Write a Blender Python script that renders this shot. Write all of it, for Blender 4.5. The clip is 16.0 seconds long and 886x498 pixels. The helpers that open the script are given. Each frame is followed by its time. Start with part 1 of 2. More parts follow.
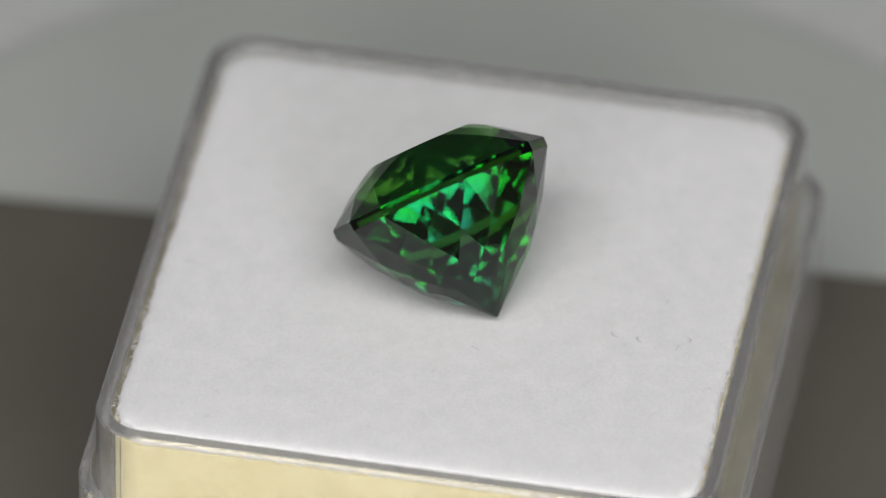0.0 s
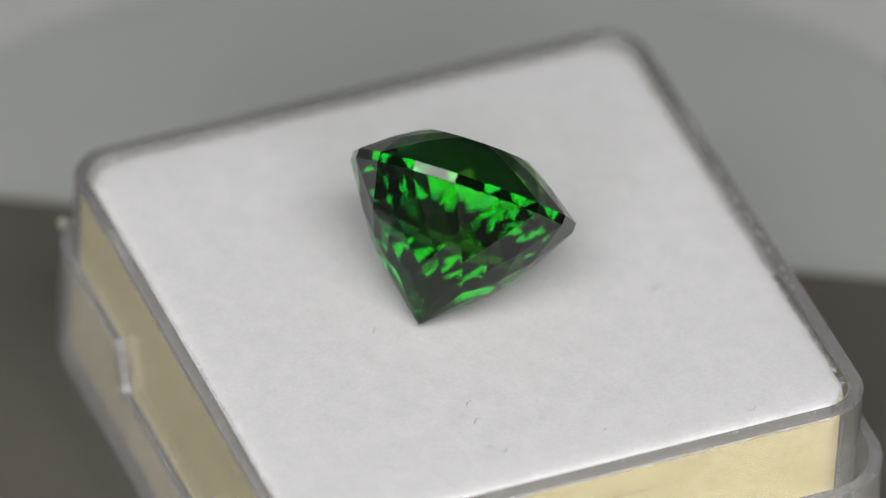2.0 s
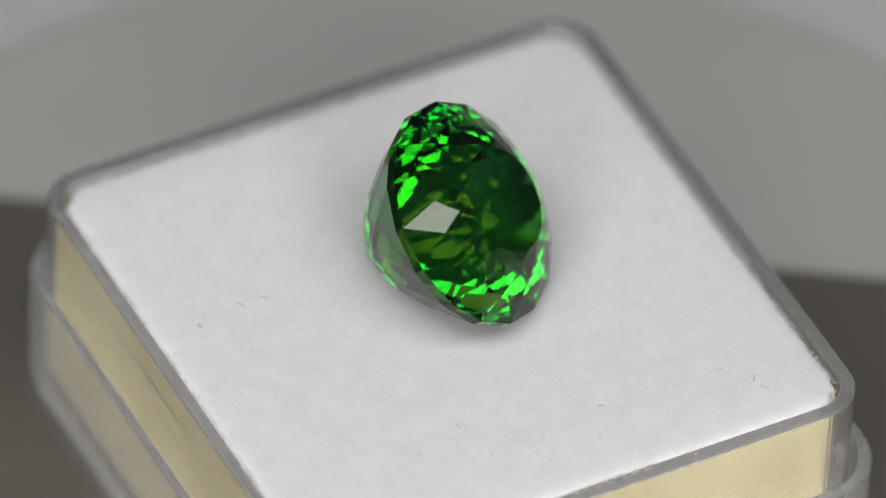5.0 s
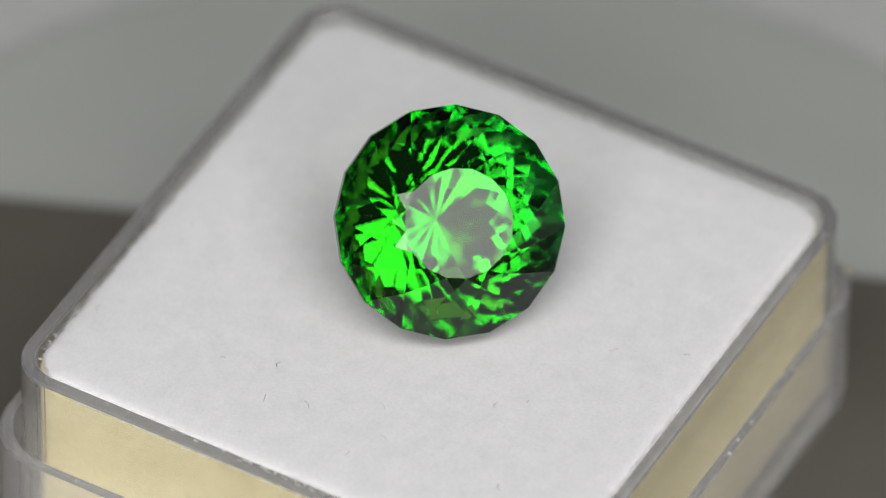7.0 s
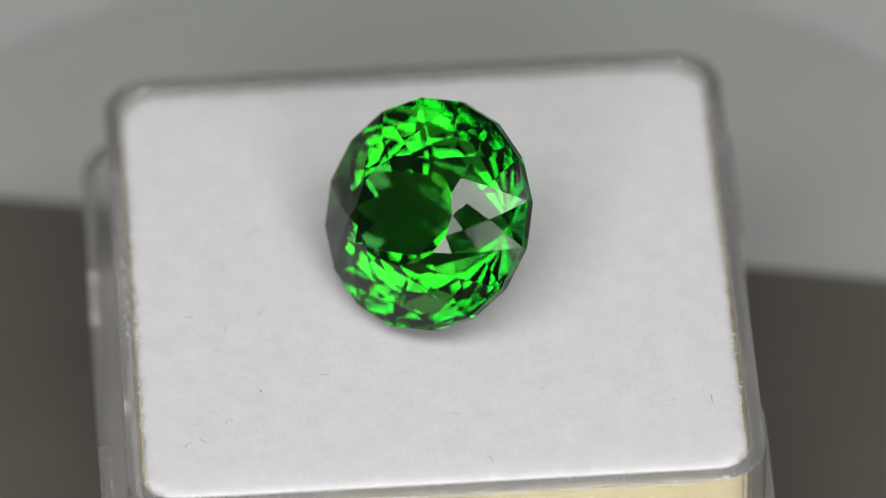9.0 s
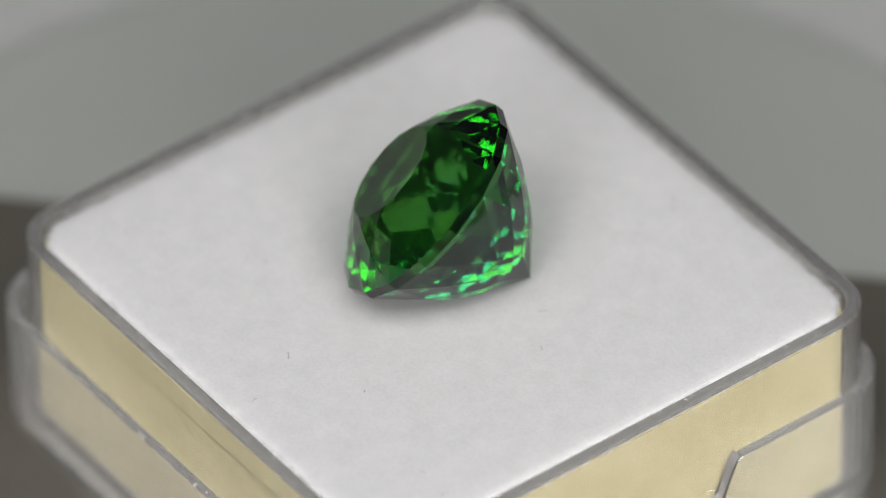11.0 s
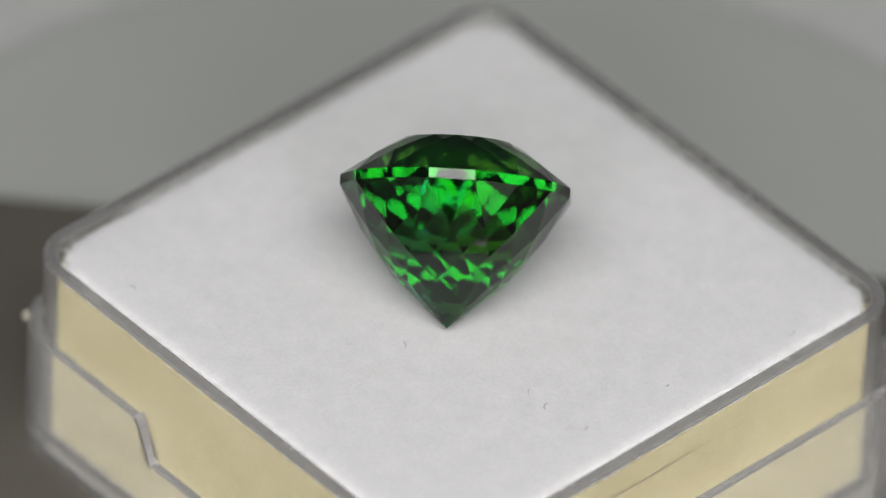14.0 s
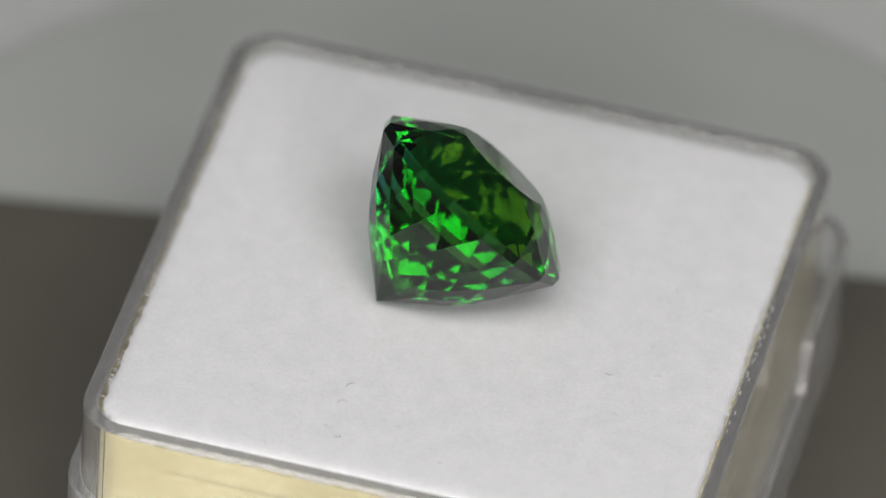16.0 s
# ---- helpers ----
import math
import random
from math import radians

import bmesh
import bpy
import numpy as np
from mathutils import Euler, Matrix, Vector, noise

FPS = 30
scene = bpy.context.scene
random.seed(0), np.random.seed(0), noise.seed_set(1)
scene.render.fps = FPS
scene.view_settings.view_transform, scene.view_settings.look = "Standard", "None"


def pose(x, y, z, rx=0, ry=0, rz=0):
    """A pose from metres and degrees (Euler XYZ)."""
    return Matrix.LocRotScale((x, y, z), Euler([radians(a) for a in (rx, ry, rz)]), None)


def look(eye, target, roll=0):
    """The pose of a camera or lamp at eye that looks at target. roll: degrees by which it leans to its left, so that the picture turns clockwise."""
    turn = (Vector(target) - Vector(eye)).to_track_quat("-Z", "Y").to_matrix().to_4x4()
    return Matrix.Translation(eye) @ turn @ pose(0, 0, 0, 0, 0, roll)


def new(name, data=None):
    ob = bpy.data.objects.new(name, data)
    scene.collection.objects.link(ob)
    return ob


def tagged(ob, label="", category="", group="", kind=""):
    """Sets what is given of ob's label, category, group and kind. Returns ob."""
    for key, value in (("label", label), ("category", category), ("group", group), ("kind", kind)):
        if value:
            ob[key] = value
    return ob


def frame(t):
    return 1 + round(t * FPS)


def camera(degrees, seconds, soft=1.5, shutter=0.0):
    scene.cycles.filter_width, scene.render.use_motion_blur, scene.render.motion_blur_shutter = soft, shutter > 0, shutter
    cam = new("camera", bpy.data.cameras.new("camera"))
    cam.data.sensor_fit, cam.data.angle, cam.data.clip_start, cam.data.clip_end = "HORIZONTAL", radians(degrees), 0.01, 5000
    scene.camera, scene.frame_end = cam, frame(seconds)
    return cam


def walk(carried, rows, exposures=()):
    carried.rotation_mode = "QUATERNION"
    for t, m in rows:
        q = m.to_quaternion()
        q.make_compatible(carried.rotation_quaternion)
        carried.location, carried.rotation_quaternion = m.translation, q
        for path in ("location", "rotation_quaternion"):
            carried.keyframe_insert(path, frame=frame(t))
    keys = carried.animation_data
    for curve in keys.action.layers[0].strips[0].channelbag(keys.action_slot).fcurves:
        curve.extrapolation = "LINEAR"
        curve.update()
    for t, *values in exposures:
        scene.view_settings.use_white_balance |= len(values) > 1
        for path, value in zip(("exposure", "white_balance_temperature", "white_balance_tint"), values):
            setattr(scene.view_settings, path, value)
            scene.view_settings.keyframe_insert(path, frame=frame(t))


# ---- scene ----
cam = camera(4.988, 16.0, soft=0.9)
EYE = Vector((0.0, -0.37614, 0.35024))
AIM = EYE + Vector((-0.000443, 0.733894, -0.679264)) * 0.511
STILL = look(EYE, AIM, roll=1.4)
walk(cam, [(0.0, STILL), (16.0, STILL)])
# long lens, nearly closed: the far corners and the table melt away
cam.data.dof.use_dof = True
cam.data.dof.focus_distance = 0.508
cam.data.dof.aperture_fstop = 22.0

MM = 0.001
SPEED, T0 = 28.386, 2.9                      # degrees a second, clockwise seen from above

# ---- light ----
world = bpy.data.worlds.new("studio")
scene.world = world
world.use_nodes = True
world.node_tree.nodes["Background"].inputs[0].default_value = (0.86, 0.92, 1.0, 1)
world.node_tree.nodes["Background"].inputs[1].default_value = 0.05


def softbox(name, azimuth, elevation, dist, w, h, power, colour=(1.0, 0.985, 0.96)):
    """A diffused lamp; azimuth 0 is above the camera, positive to the right."""
    a, e = radians(azimuth), radians(elevation)
    eye = Vector((math.sin(a) * math.cos(e), -math.cos(a) * math.cos(e), math.sin(e))) * dist
    light = bpy.data.lights.new(name, "AREA")
    light.shape, light.size, light.size_y = "RECTANGLE", w, h
    light.energy, light.color = power, colour
    ob = new(name, light)
    ob.matrix_world = look(eye, (0, 0, 0))
    return ob


# two bright panels either side of the lens, each with a dimmer upper part, and one wide panel overhead
softbox("softbox_lamp", -20.5, 24, 0.45, 0.140, 0.150, 0.48)
softbox("softbox_lamp", 20.5, 24, 0.45, 0.140, 0.150, 0.53)
softbox("panel_top_lamp", -23, 36.5, 0.45, 0.178, 0.045, 0.105)
softbox("panel_top_lamp", 23, 36.5, 0.45, 0.178, 0.045, 0.105)
softbox("overhead_lamp", 0, 62.5, 0.42, 0.50, 0.165, 1.55)


# ---- materials ----
def material(name):
    m = bpy.data.materials.new(name)
    m.use_nodes = True
    nt = m.node_tree
    return m, nt, nt.nodes["Principled BSDF"]


def node(nt, kind, **values):
    n = nt.nodes.new(kind)
    for key, value in values.items():
        n.inputs[key].default_value = value
    return n


def ramp(nt, fac, stops):
    r = nt.nodes.new("ShaderNodeValToRGB")
    nt.links.new(fac, r.inputs[0])
    els = r.color_ramp.elements
    while len(els) < len(stops):
        els.new(0.5)
    for el, (pos, col) in zip(els, stops):
        el.position, el.color = pos, (*col, 1)
    return r.outputs[0]


def noise_tex(nt, scale, detail=4.0, rough=0.6, coord="Object"):
    tc = nt.nodes.new("ShaderNodeTexCoord")
    n = node(nt, "ShaderNodeTexNoise", Scale=scale, Detail=detail, Roughness=rough)
    nt.links.new(tc.outputs[coord], n.inputs["Vector"])
    return n.outputs[0]


def add_bump(nt, bsdf, height, strength, distance):
    b = node(nt, "ShaderNodeBump", Strength=strength, Distance=distance)
    nt.links.new(height, b.inputs["Height"])
    nt.links.new(b.outputs[0], bsdf.inputs["Normal"])


def felt_material():
    m, nt, b = material("white felt")
    coarse = ramp(nt, noise_tex(nt, 700, 6, 0.7), [(0.3, (0.62, 0.618, 0.632)), (0.7, (0.69, 0.684, 0.70))])
    fine = ramp(nt, noise_tex(nt, 5000, 3, 0.6), [(0.3, (0.94, 0.94, 0.94)), (0.6, (1, 1, 1))])
    mix = nt.nodes.new("ShaderNodeMix")
    mix.data_type, mix.blend_type = "RGBA", "MULTIPLY"
    mix.inputs[0].default_value = 1.0
    nt.links.new(coarse, mix.inputs[6])
    nt.links.new(fine, mix.inputs[7])
    nt.links.new(mix.outputs[2], b.inputs["Base Color"])
    b.inputs["Roughness"].default_value = 0.95
    b.inputs["Specular IOR Level"].default_value = 0.1
    b.inputs["Sheen Weight"].default_value = 0.15
    add_bump(nt, b, noise_tex(nt, 6500, 4, 0.65), 0.2, 0.00007)
    return m


def foam_material():
    m, nt, b = material("cream foam")
    big = ramp(nt, noise_tex(nt, 160, 6, 0.7), [(0.3, (0.44, 0.385, 0.205)), (0.7, (0.56, 0.505, 0.31))])
    small = ramp(nt, noise_tex(nt, 2600, 4, 0.7), [(0.3, (0.86, 0.84, 0.80)), (0.55, (1, 1, 1))])
    mix = nt.nodes.new("ShaderNodeMix")
    mix.data_type, mix.blend_type = "RGBA", "MULTIPLY"
    mix.inputs[0].default_value = 1.0
    nt.links.new(big, mix.inputs[6])
    nt.links.new(small, mix.inputs[7])
    nt.links.new(mix.outputs[2], b.inputs["Base Color"])
    b.inputs["Roughness"].default_value = 0.9
    b.inputs["Specular IOR Level"].default_value = 0.2
    add_bump(nt, b, noise_tex(nt, 3200, 5, 0.7), 0.5, 0.00012)
    return m


def acrylic_material(name="clear acrylic", clear=0.945):
    m, nt, b = material(name)
    b.inputs["Base Color"].default_value = (0.93, 0.925, 0.92, 1)
    b.inputs["Transmission Weight"].default_value = clear
    b.inputs["IOR"].default_value = 1.49
    r = ramp(nt, noise_tex(nt, 700, 6, 0.7), [(0.4, (0.03, 0.03, 0.03)), (0.75, (0.16, 0.16, 0.16))])
    nt.links.new(r, b.inputs["Roughness"])
    return m


def gem_material():
    m, nt, b = material("green tourmaline")
    nt.nodes.remove(b)
    tc = nt.nodes.new("ShaderNodeTexCoord")
    mr = node(nt, "ShaderNodeMapRange")
    mr.inputs["From Min"].default_value, mr.inputs["From Max"].default_value = -0.006, 0.006
    # the colour runs from olive at the crown to teal at the tip and across the stone
    zone = nt.nodes.new("ShaderNodeVectorMath")
    zone.operation = "DOT_PRODUCT"
    nt.links.new(tc.outputs["Object"], zone.inputs[0])
    zone.inputs[1].default_value = (0.9, 0.2, -0.15)
    nt.links.new(zone.outputs["Value"], mr.inputs[0])
    deep = ramp(nt, mr.outputs[0], [(0.2, (0.16, 0.37, 0.05)), (0.54, (0.12, 0.37, 0.07)), (0.72, (0.12, 0.39, 0.48))])
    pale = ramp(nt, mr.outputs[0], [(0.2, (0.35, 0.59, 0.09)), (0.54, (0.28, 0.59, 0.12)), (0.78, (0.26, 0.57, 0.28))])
    # paler tint towards the crown stands in for the light's shorter path there
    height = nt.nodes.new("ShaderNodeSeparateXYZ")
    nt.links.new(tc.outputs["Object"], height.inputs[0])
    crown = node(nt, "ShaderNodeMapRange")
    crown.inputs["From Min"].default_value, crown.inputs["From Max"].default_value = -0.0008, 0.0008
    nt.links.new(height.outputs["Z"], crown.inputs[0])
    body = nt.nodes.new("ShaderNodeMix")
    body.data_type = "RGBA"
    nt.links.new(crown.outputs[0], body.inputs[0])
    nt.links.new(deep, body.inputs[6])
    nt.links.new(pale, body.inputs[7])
    refraction = node(nt, "ShaderNodeBsdfRefraction", IOR=1.635, Roughness=0.0)
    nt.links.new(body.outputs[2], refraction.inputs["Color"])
    # polish: dimmed white outside; tint on total reflection stands in for light absorbed inside
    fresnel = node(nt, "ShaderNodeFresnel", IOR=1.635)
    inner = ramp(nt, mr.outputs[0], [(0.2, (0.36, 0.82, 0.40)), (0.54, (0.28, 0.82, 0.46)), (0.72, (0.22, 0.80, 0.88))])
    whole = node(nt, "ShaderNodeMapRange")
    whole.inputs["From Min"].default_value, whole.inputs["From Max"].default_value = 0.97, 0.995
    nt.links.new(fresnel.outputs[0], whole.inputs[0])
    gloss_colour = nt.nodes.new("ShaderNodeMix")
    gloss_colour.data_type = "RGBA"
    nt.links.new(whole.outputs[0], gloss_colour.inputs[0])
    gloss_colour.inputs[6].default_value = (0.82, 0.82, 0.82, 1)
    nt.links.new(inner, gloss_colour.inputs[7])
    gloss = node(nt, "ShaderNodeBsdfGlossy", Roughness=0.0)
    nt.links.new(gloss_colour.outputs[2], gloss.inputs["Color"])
    mix = nt.nodes.new("ShaderNodeMixShader")
    nt.links.new(fresnel.outputs[0], mix.inputs[0])
    nt.links.new(refraction.outputs[0], mix.inputs[1])
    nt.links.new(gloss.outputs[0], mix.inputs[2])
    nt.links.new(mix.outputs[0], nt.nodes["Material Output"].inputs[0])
    return m


def mat_material():
    m, nt, b = material("dark mat")
    c = ramp(nt, noise_tex(nt, 60, 5, 0.6), [(0.3, (0.068, 0.062, 0.051)), (0.7, (0.082, 0.075, 0.063))])
    nt.links.new(c, b.inputs["Base Color"])
    b.inputs["Roughness"].default_value = 0.85
    add_bump(nt, b, noise_tex(nt, 900, 4, 0.6), 0.3, 0.0002)
    return m


def sheet_material():
    m, nt, b = material("grey sheet")
    c = ramp(nt, noise_tex(nt, 14, 5, 0.6), [(0.3, (0.315, 0.33, 0.315)), (0.7, (0.365, 0.375, 0.36))])
    nt.links.new(c, b.inputs["Base Color"])
    b.inputs["Roughness"].default_value = 0.7
    add_bump(nt, b, noise_tex(nt, 500, 4, 0.6), 0.2, 0.0002)
    return m


def plain_material(name, colour, rough):
    m, nt, b = material(name)
    c = ramp(nt, noise_tex(nt, 900, 4, 0.6), [(0.3, tuple(v * 0.85 for v in colour)), (0.7, colour)])
    nt.links.new(c, b.inputs["Base Color"])
    b.inputs["Roughness"].default_value = rough
    return m


FELT, FOAM, ACRYLIC, GEM = felt_material(), foam_material(), acrylic_material(), gem_material()
SCUFFED = acrylic_material("scuffed acrylic", 0.87)
HAZY = acrylic_material("hazy acrylic", 0.915)
MAT, SHEET = mat_material(), sheet_material()
TABLE = plain_material("pale table", (0.45, 0.46, 0.45), 0.6)
LINT = plain_material("grey lint", (0.47, 0.46, 0.48), 0.9)
FROST = plain_material("frosted plastic", (0.43, 0.42, 0.40), 0.5)
FROST_DULL = plain_material("dull frosted plastic", (0.25, 0.24, 0.24), 0.6)
CHIP = plain_material("pale plastic chip", (0.27, 0.26, 0.21), 0.6)
SEAM = plain_material("foam seam", (0.30, 0.25, 0.16), 0.9)


# ---- building helpers ----
def part(name, bm, mat, parent=None, label="", smooth=False):
    me = bpy.data.meshes.new(name)
    bmesh.ops.recalc_face_normals(bm, faces=bm.faces)
    for f in bm.faces:
        f.smooth = smooth
    bm.to_mesh(me)
    bm.free()
    me.materials.append(mat)
    ob = new(name, me)
    if parent:
        ob.parent = parent
    if label:
        ob["label"] = label
    return ob


def rounded(hx, hy, r, n=8):
    """Points round a rectangle with rounded corners."""
    pts = []
    for cx, cy, a0 in ((hx - r, hy - r, 0), (-hx + r, hy - r, 90), (-hx + r, -hy + r, 180), (hx - r, -hy + r, 270)):
        for i in range(n + 1):
            a = radians(a0 + 90 * i / n)
            pts.append((cx + r * math.cos(a), cy + r * math.sin(a)))
    return pts


def dense(pts, step):
    """The closed outline with extra points, so that no side is longer than step."""
    out = []
    for (x0, y0), (x1, y1) in zip(pts, pts[1:] + pts[:1]):
        k = max(1, math.ceil(math.hypot(x1 - x0, y1 - y0) / step))
        out += [(x0 + (x1 - x0) * i / k, y0 + (y1 - y0) * i / k) for i in range(k)]
    return out


def loft(bm, loops, close_first=True, close_last=True, ring=False):
    """Quads between loops of equal length, in mm."""
    rows = [[bm.verts.new([c * MM for c in v]) for v in loop] for loop in loops]
    n = len(rows[0])
    pairs = list(zip(rows, rows[1:])) + ([(rows[-1], rows[0])] if ring else [])
    for a, b in pairs:
        for i in range(n):
            bm.faces.new((a[i], a[(i + 1) % n], b[(i + 1) % n], b[i]))
    if not ring and close_first:
        bm.faces.new(rows[0][::-1])
    if not ring and close_last:
        bm.faces.new(rows[-1])
    return rows


# the pad and box lie a little off the axis and lean by two degrees
NORMAL = Vector((0.0319, 0.0096, 1)).normalized()
AX = Matrix.Rotation(radians(-2.0625), 3, "Z").col[0]
AX = (AX - NORMAL * AX.dot(NORMAL)).normalized()
AY = NORMAL.cross(AX)
SEAT = Matrix.Translation((0.854 * MM, -0.375 * MM, -0.024 * MM)) @ Matrix((AX, AY, NORMAL)).transposed().to_4x4()


def turning(name, label, category):
    ob = new(name)
    ob.empty_display_size = 0.005
    return tagged(ob, label, category)


def set_in(ob, m):
    ob.matrix_local = m
    return ob


# ---- table ----
def ground():
    bm = bmesh.new()
    z = -15.45 * MM
    for x, y in ((-40, -40), (40, -40), (40, 40), (-40, 40)):
        bm.verts.new((x, y, z))
    bm.verts.ensure_lookup_table()
    bm.faces.new(bm.verts)
    g = part("ground", bm, TABLE)
    tagged(g, "plain pale grey matt table surface, out of focus", "table surface", kind="structure")
    # round grey plate under everything
    bm = bmesh.new()
    disc = [(math.cos(2 * math.pi * i / 96), math.sin(2 * math.pi * i / 96)) for i in range(96)]
    loft(bm, [[(x * r, y * r + 1.64, z) for x, y in disc] for r, z in ((38.7, -15.45), (39.0, -15.15), (39.0, -14.45), (38.6, -14.15))])
    tagged(part("base_plate", bm, SHEET), "round grey matt base plate on a pale table", "base plate")
    # dark mat with a straight edge; unseen front added to darken the stone's reflections
    bm = bmesh.new()
    loop = [(x, y - 74.0) for x, y in rounded(90, 100, 1.0, 4)]
    loft(bm, [[(x * k, y * k, z) for x, y in loop] for k, z in ((1, -14.15), (1, -13.65), (0.999, -13.55))])
    mat = part("dark_mat", bm, MAT)
    mat.matrix_world = Matrix.Translation((-0.0024, -0.00816, 0)) @ Matrix.Rotation(radians(-5.7), 4, "Z")
    tagged(mat, "dark brown-grey mat lying on a grey plate", "mat")


# ---- box ----
def gem_box():
    box = turning("gem_box", "clear acrylic gemstone box with stepped lower shell, on a dark mat", "box")
    # upper tray: thin wall, open at the top, with a floor
    bm = bmesh.new()
    o, i = (15.9, 15.7), (15.15, 14.95)
    loops = []
    for (hx, hy, r), z in (((o[0] - .5, o[1] - .5, 1.9), -11.6), ((o[0], o[1], 2.4), -11.1), ((o[0], o[1], 2.4), 0.0),
                           ((o[0] - .1, o[1] - .1, 2.3), 0.13), ((i[0] + .1, i[1] + .1, 1.85), 0.13),
                           ((i[0], i[1], 1.75), 0.0), ((i[0], i[1], 1.75), -10.9)):
        loops.append([(x, y, z) for x, y in rounded(hx, hy, r, 10)])
    loft(bm, loops)
    tray = part("tray", bm, ACRYLIC, box, "clear acrylic tray wall with scuffed rim")
    # the worn rim is a little frosted
    tray.data.materials.append(SCUFFED)
    for f in tray.data.polygons:
        if all(tray.data.vertices[v].co.z > -0.35 * MM for v in f.vertices):
            f.material_index = 1
    set_in(tray, SEAT)
    # lower shell with a thumb notch in two opposite sides
    bm = bmesh.new()

    def rim(y, corner):
        t = min(1.0, max(0.0, (abs(y) - 5.2) / 0.9))
        return -6.9 + 2.4 * t if not corner else -4.5

    def top(loop, dz):
        return [(x, y, rim(y, abs(x) < 15.5) + dz) for x, y in loop]
    outer = dense(rounded(16.82, 16.66, 3.2, 10), 0.5)
    def inset(loop, d):
        return [(x - d * math.copysign(1, x) * (abs(x) > 13 and 1 or abs(x) / 13), y - d * math.copysign(1, y) * (abs(y) > 13 and 1 or abs(y) / 13)) for x, y in loop]
    loops = [[(x, y, -12.95) for x, y in inset(outer, 1.1)], [(x, y, -12.6) for x, y in inset(outer, 0.35)],
             [(x, y, -12.0) for x, y in outer], top(outer, -0.1), top(inset(outer, 0.1), 0.0),
             top(inset(outer, 0.45), 0.0), top(inset(outer, 0.50), -0.1), [(x, y, -11.8) for x, y in inset(outer, 0.54)]]
    loft(bm, loops)
    shell = part("lower_shell", bm, HAZY, box, "slightly hazy acrylic lower shell with a thumb notch")
    shell_seat = SEAT @ Matrix.Translation((0.35 * MM, 0, 0))
    set_in(shell, shell_seat)
    # ragged moulding chip left on the shell's rim
    rng = random.Random(21)
    for x, y in ((-15.72, 15.62),):
        bm = bmesh.new()
        bmesh.ops.create_icosphere(bm, subdivisions=2, radius=0.24 * MM)
        for v in bm.verts:
            v.co *= rng.uniform(0.75, 1.2)
            v.co.z *= 1.5
        set_in(part("moulding_chip", bm, CHIP, box, "ragged pale moulding chip"), SEAT @ Matrix.Translation((x * MM, y * MM, -4.42 * MM)))
    for ob in (tray, shell):
        ob.visible_shadow = False
    # frosted slopes at both ends of each thumb notch
    for sx in (-1, 1):
        for sy in (-1, 1):
            bm = bmesh.new()
            prof = [(5.05, -6.95), (5.3, -6.75), (5.95, -4.75), (6.2, -4.46)]
            loops = []
            for x in (16.28, 16.34, 16.76, 16.84):
                d = 0.03 if x in (16.28, 16.84) else 0.07
                up = [(sx * x, sy * (y + d), z + d) for y, z in prof]
                down = [(sx * x, sy * (y - 0.05), z - 0.12) for y, z in prof[::-1]]
                loops.append(up + down)
            loft(bm, loops)
            slope = part("notch_slope", bm, FROST_DULL, box, "frosted white notch slope")
            set_in(slope, shell_seat)
    # dust on shell rim; pale chips paint scratch glints on the worn tray rim
    rng = random.Random(11)
    bm = bmesh.new()
    for k in range(46):
        x, y = rng.uniform(15.2, 15.5), rng.gauss(1.0, 3.4)
        a, b = rng.uniform(0.02, 0.06) * MM, rng.uniform(0.05, 0.28) * MM
        bmesh.ops.create_cube(bm, size=1, matrix=Matrix.Translation((x * MM, y * MM, 0.14 * MM)) @ Matrix.Diagonal((a, b, 0.03 * MM, 1)))
    for k in range(36):
        u = rng.uniform(-14, 14)
        x, y = rng.choice(((u, 16.5), (u, 16.5), (u, -16.5), (16.6, u if abs(u) > 6 else 9)))
        h = rng.uniform(0.03, 0.09) * MM
        bmesh.ops.create_cube(bm, size=1, matrix=Matrix.Translation((x * MM, y * MM, rng.choice((-4.48, -4.7, -5.2)) * MM)) @ Euler((rng.random() * 3, rng.random() * 3, 0)).to_matrix().to_4x4() @ Matrix.Diagonal((h, h, h, 1)))
    dust_and_glints = set_in(part("dust_and_glints", bm, FROST, box, "pale dust specks and scratch glints on the rims"), SEAT)
    dust_and_glints["kind"] = "stuff"
    return box


FIBRES = [(5.5, 6.9), (4.9, 8.1), (8.9, 7.8), (10.7, 10.0), (-0.4, 10.0), (11.8, 11.2), (-5.2, 8.8), (-11.7, 9.8),
          (-13.5, 10.2), (12.5, 11.1), (-2.2, 13.2), (-3.3, -9.9), (-3.9, -11.9), (-3.2, -12.4), (-3.2, -8.5),
          (-6.7, -13.8), (-0.6, -10.9), (8.5, 2.0), (10.6, -1.1), (8.9, -3.9), (12.5, 2.0), (9.6, -6.5), (11.3, -3.3),
          (10.5, 3.3), (-5.7, -1.8), (-7.8, -0.4), (2.1, -12.7), (10.0, -13.7)]
DOME = ((1.0, -0.34), (0.996, -0.20), (0.988, -0.11), (0.97, -0.05), (0.93, 0.0), (0.85, 0.03), (0.7, 0.05), (0.5, 0.05), (0.25, 0.04), (0.08, 0.03))


def felt_height(x, y):
    k = max(abs(x) / 14.92, abs(y) / 14.72)
    for (k1, z1), (k0, z0) in zip(DOME, DOME[1:]):
        if k0 <= k <= k1:
            return z0 + (z1 - z0) * (k - k0) / (k1 - k0)
    return DOME[-1][1]


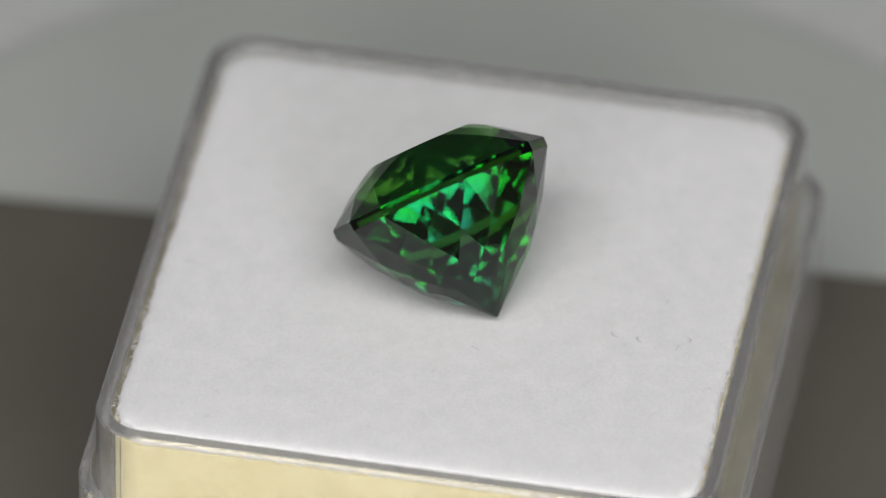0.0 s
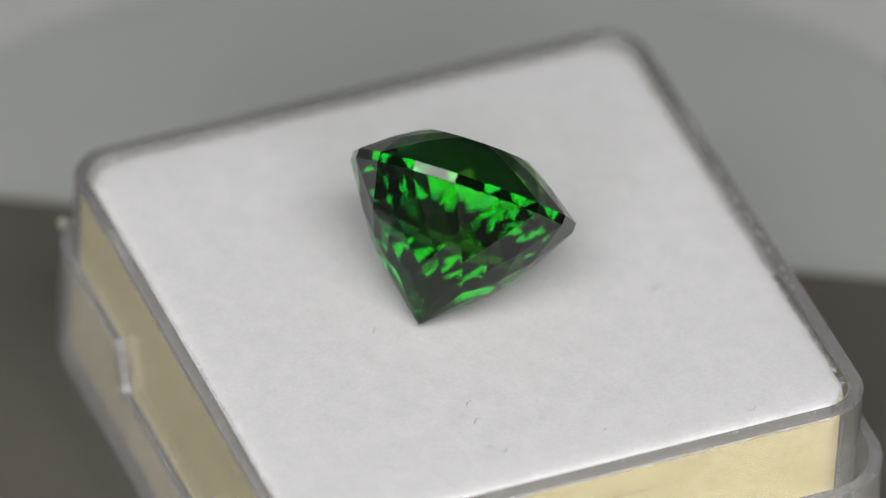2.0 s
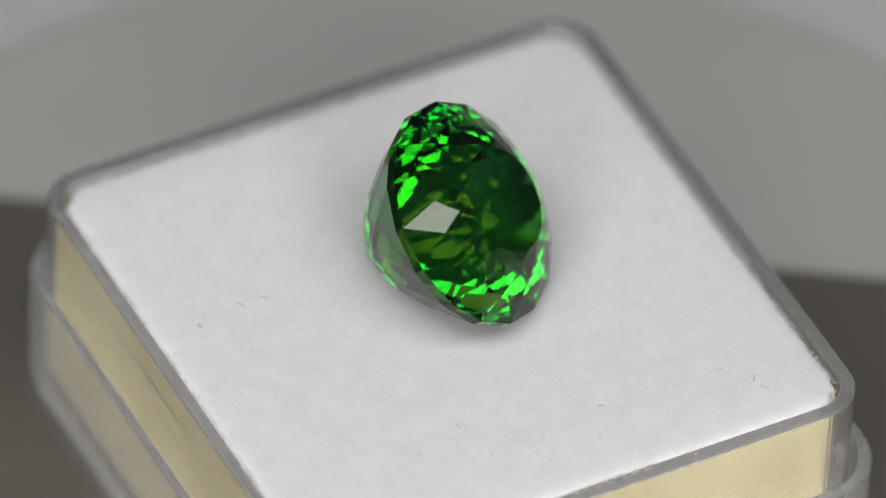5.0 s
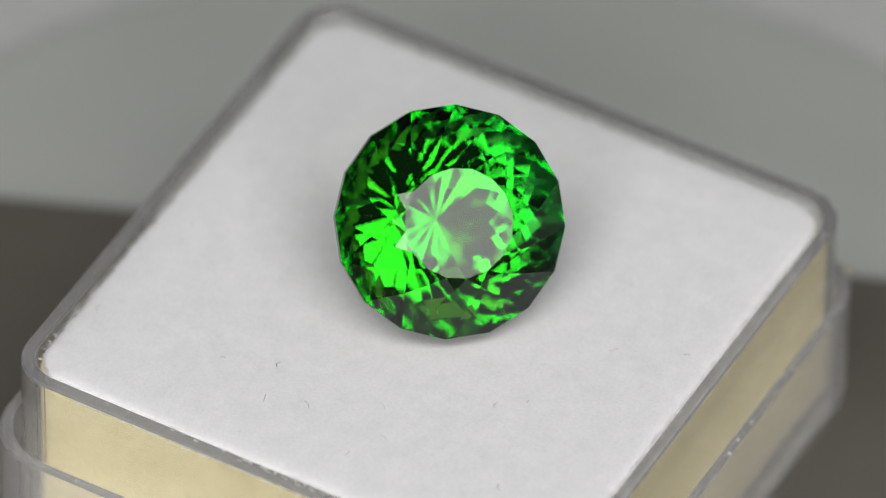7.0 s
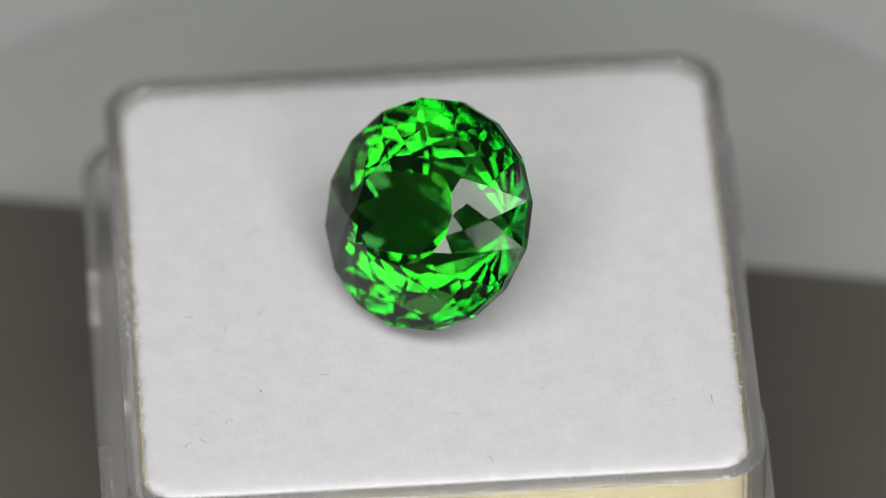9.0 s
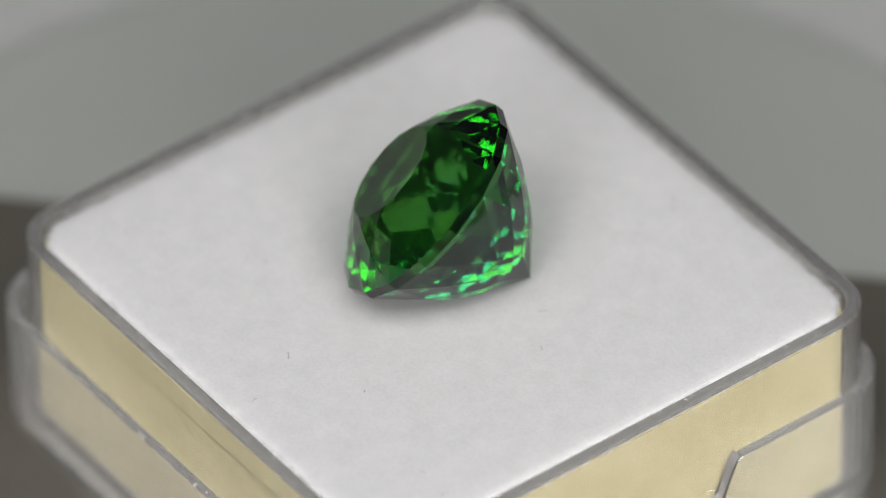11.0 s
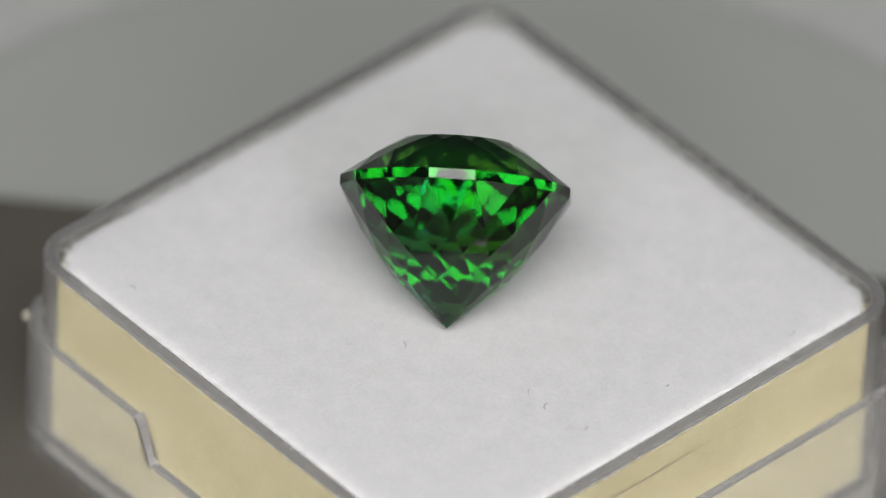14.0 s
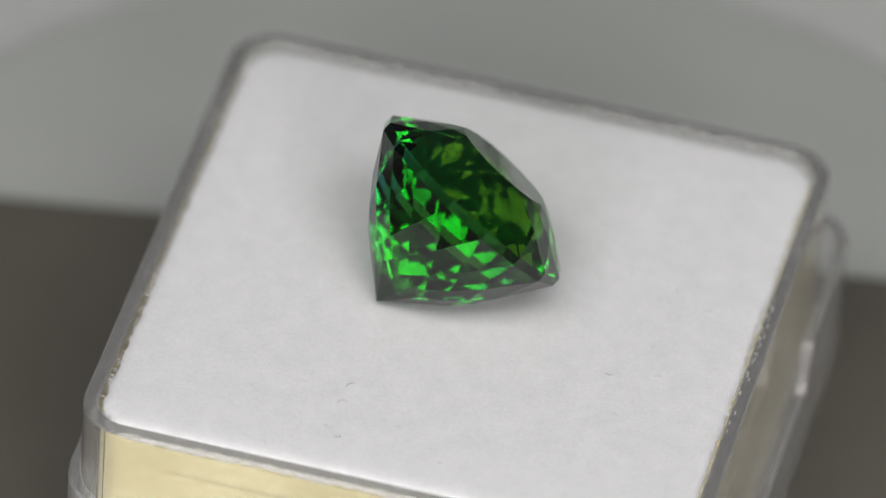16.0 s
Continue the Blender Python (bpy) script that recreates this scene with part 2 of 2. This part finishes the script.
def foam_pad():
    pad = turning("foam_pad", "cream foam pad with white felt top, in clear box", "foam pad")
    rng = random.Random(3)
    bm = bmesh.new()
    base = dense(rounded(14.92, 14.72, 1.8, 10), 0.35)
    loops = []
    wob = [rng.uniform(-0.16, 0.16) for _ in base]
    for k, z in ((1.0, -0.78), *DOME):
        loops.append([(x * k * (1 + w * 0.03), y * k * (1 + w * 0.03), z) for (x, y), w in zip(base, wob)])
    loft(bm, loops)
    set_in(part("felt_top", bm, FELT, pad, "white felt top with lint", smooth=True), SEAT)
    bm = bmesh.new()
    loft(bm, [[(x, y, z) for x, y in rounded(15.0, 14.8, 1.7, 10)] for z in (-10.8, -0.79)])
    set_in(part("foam_core", bm, FOAM, pad, "cream yellow foam core"), SEAT)
    # fine cut line in two opposite faces of the core
    for y, x0, x1, z in ((-14.84, -11.5, 8.0, -2.3), (14.84, -11.0, 9.5, -2.2)):
        bm = bmesh.new()
        n = 40
        for i in range(n):
            xa, xb = (x0 + (x1 - x0) * k / n for k in (i, i + 1))
            za, zb = (z + 0.015 * math.sin(k * 0.7) * math.sin(k * 0.23) for k in (i, i + 1))
            w = 0.035 * (1 - 0.8 * abs(2 * i / n - 0.9))
            q = [bm.verts.new((a * MM, y * MM, b * MM)) for a, b in ((xa, za - w), (xb, zb - w), (xb, zb + w), (xa, za + w))]
            bm.faces.new(q)
        bmesh.ops.solidify(bm, geom=bm.faces[:], thickness=0.03 * MM)
        set_in(part("cut_line", bm, SEAM, pad, "thin dark cut line"), SEAT)
    # lint and fibres on the felt
    rng = random.Random(5)
    for k, (x, y) in enumerate(FIBRES):
        bm = bmesh.new()
        size = rng.uniform(0.25, 0.75)
        a, bend = rng.uniform(0, 6.3), rng.uniform(-2.6, 2.6)
        pts, px, py = [], x, y
        steps = 9
        for i in range(steps):
            pts.append((px, py, felt_height(px, py) + 0.02 + 0.05 * math.sin(3.1 * i / steps)))
            a += bend / steps + rng.uniform(-0.5, 0.5)
            px, py = px + math.cos(a) * size / steps, py + math.sin(a) * size / steps
        r = rng.uniform(0.008, 0.015)
        loops = []
        for i, pnt in enumerate(pts):
            q = pts[min(i + 1, steps - 1)]
            o = pts[max(i - 1, 0)]
            d = Vector((q[0] - o[0], q[1] - o[1], 0)).normalized()
            side = Vector((-d.y, d.x, 0))
            loops.append([tuple(Vector(pnt) + side * r * math.cos(b) + Vector((0, 0, r)) * math.sin(b)) for b in (0, 1.57, 3.14, 4.71)])
        loft(bm, loops)
        set_in(part("lint_fibre", bm, LINT, pad, "grey lint fibre" if k % 3 else "curled grey fibre"), SEAT)
    # loose fuzz along the cut edge of the felt
    bm = bmesh.new()
    for i in range(0, 3600):
        x, y = base[rng.randrange(len(base))]
        x, y = x + rng.uniform(-0.15, 0.15), y + rng.uniform(-0.15, 0.15)
        k = rng.uniform(0.985, 1.0)
        out = Vector((x, y, 0)).normalized()
        p0 = Vector((x * k, y * k, -0.28))
        d = (out * rng.uniform(0.4, 1) + Vector((rng.uniform(-1, 1), rng.uniform(-1, 1), rng.uniform(-0.3, 0.9)))).normalized() * rng.uniform(0.10, 0.42)
        s = d.cross(Vector((0, 0, 1))).normalized() * 0.015
        v = [bm.verts.new(c * MM) for c in (p0 - s, p0 + s, p0 + d, p0 + Vector((0, 0, 0.03)))]
        for f in ((0, 1, 2), (0, 3, 2), (1, 3, 2), (0, 1, 3)):
            bm.faces.new([v[j] for j in f])
    set_in(tagged(part("felt_fuzz", bm, FELT, pad, "loose white fuzz on the felt edge"), kind="stuff"), SEAT)
    return pad


# ---- gemstone ----
PAV = (4.59, (56.9, 52.3, 47.3, 40.9))
R0, CROWN = 5.9, (4.35, (35.6, 31.4, 26.7))
GEM_AXIS = (40.0, 42.0)                       # rise and heading of the crown, degrees
GEM_SEAT = Vector((1.084, 0.608, 5.121)) * MM


def kite_rows(r0, z0, r1, slopes, step):
    """Radii and heights of rings of 16 points, every other one turned by half a step, whose kites are flat."""
    c = math.cos(step)
    rings = [(r0, z0), (r1, z0 + slopes[0] * (r1 * c - r0))]
    for a, b in zip(slopes, slopes[1:]):
        (ra, za), (rb, zb) = rings[-2], rings[-1]
        # r from za + a (r - ra) = zb + b (r c - rb)
        r = (zb - b * rb - za + a * ra) / (a - b * c)
        rings.append((r, za + a * (r - ra)))
    return rings


def gemstone():
    gem = turning("gemstone", "faceted deep green round gemstone lying tilted on white felt", "gemstone")
    n, half = 16, math.pi / 16
    rise, head = radians(GEM_AXIS[0]), radians(GEM_AXIS[1])
    axis = Vector((math.cos(rise) * math.cos(head), math.cos(rise) * math.sin(head), math.sin(rise)))
    lie = Matrix.Translation(GEM_SEAT) @ axis.to_track_quat("Z", "Y").to_matrix().to_4x4()

    def ring(r, z, odd):
        return [(r * math.cos(2 * half * i + half * odd), r * math.sin(2 * half * i + half * odd), z) for i in range(n)]

    def facets(name, faces, label=""):
        """Flat facets, all facing out; the parts meet edge to edge and close the stone."""
        me = bpy.data.meshes.new(name)
        verts, index, polys = [], {}, []
        for f in faces:
            a, b, c = (Vector(v) for v in f[:3])
            mid = sum((Vector(v) for v in f), Vector()) / len(f)
            if (b - a).cross(c - a).dot(mid + Vector((0, 0, 1.5))) < 0:
                f = f[::-1]
            poly = []
            for v in f:
                key = tuple(round(x, 5) for x in v)
                if key not in index:
                    index[key] = len(verts)
                    verts.append(Vector(v) * MM)
                poly.append(index[key])
            polys.append(poly)
        me.from_pydata(verts, [], polys)
        me.materials.append(GEM)
        ob = new(name, me)
        ob.parent = gem
        if label:
            ob["label"] = label
        set_in(ob, lie)

    def side(first, z0, r1, slopes, pointed):
        rings = kite_rows(R0, z0, r1, slopes, half)
        rows, odd, faces = [first], 1, []
        for r, z in rings[1:]:
            odd = 1 - odd
            rows.append(ring(r, z, odd))
        for i in range(n):
            faces.append((rows[0][i], rows[0][(i + 1) % n], rows[1][(i + 1) % n]))
        for j in range(len(rows) - 2):
            for i in range(n):
                k, l = ((i + 1) % n, i) if j % 2 == 0 else (i, i - 1)
                faces.append((rows[j][i], rows[j + 1][k], rows[j + 2][i], rows[j + 1][l]))
        last, before, j = rows[-1], rows[-2], len(rows) - 2
        tip = (0, 0, rings[-2][1] - slopes[-1] * rings[-2][0])
        for i in range(n):
            k, l = ((i + 1) % n, i) if j % 2 == 0 else (i, i - 1)
            faces.append((before[i], last[k], tip, last[l]) if pointed else (before[i], last[k], last[l]))
        return faces, last

    def t(d):
        return math.tan(radians(d))
    up, low = ring(R0, 0.25, 1), ring(R0, -0.25, 1)
    crown, rim = side(up, 0.25, CROWN[0], [-t(a) for a in CROWN[1]], False)
    pavilion, _ = side(low, -0.25, PAV[0], [t(a) for a in PAV[1]], True)
    facets("crown", crown, "kite-faceted green crown")
    facets("table_facet", [tuple(rim)], "flat polished table facet")
    facets("girdle", [(low[i], low[(i + 1) % n], up[(i + 1) % n], up[i]) for i in range(n)], "narrow sixteen-sided girdle")
    facets("pavilion", pavilion, "pointed pavilion of small kite facets")
    return gem


ground()
BOX = gem_box()
PAD = foam_pad()
STONE = gemstone()


def motions():
    rows = [(t * 0.5, pose(0, 0, 0, 0, 0, -SPEED * (t * 0.5 - T0))) for t in range(33)]
    for thing in (BOX, PAD, STONE):
        walk(thing, rows)


motions()
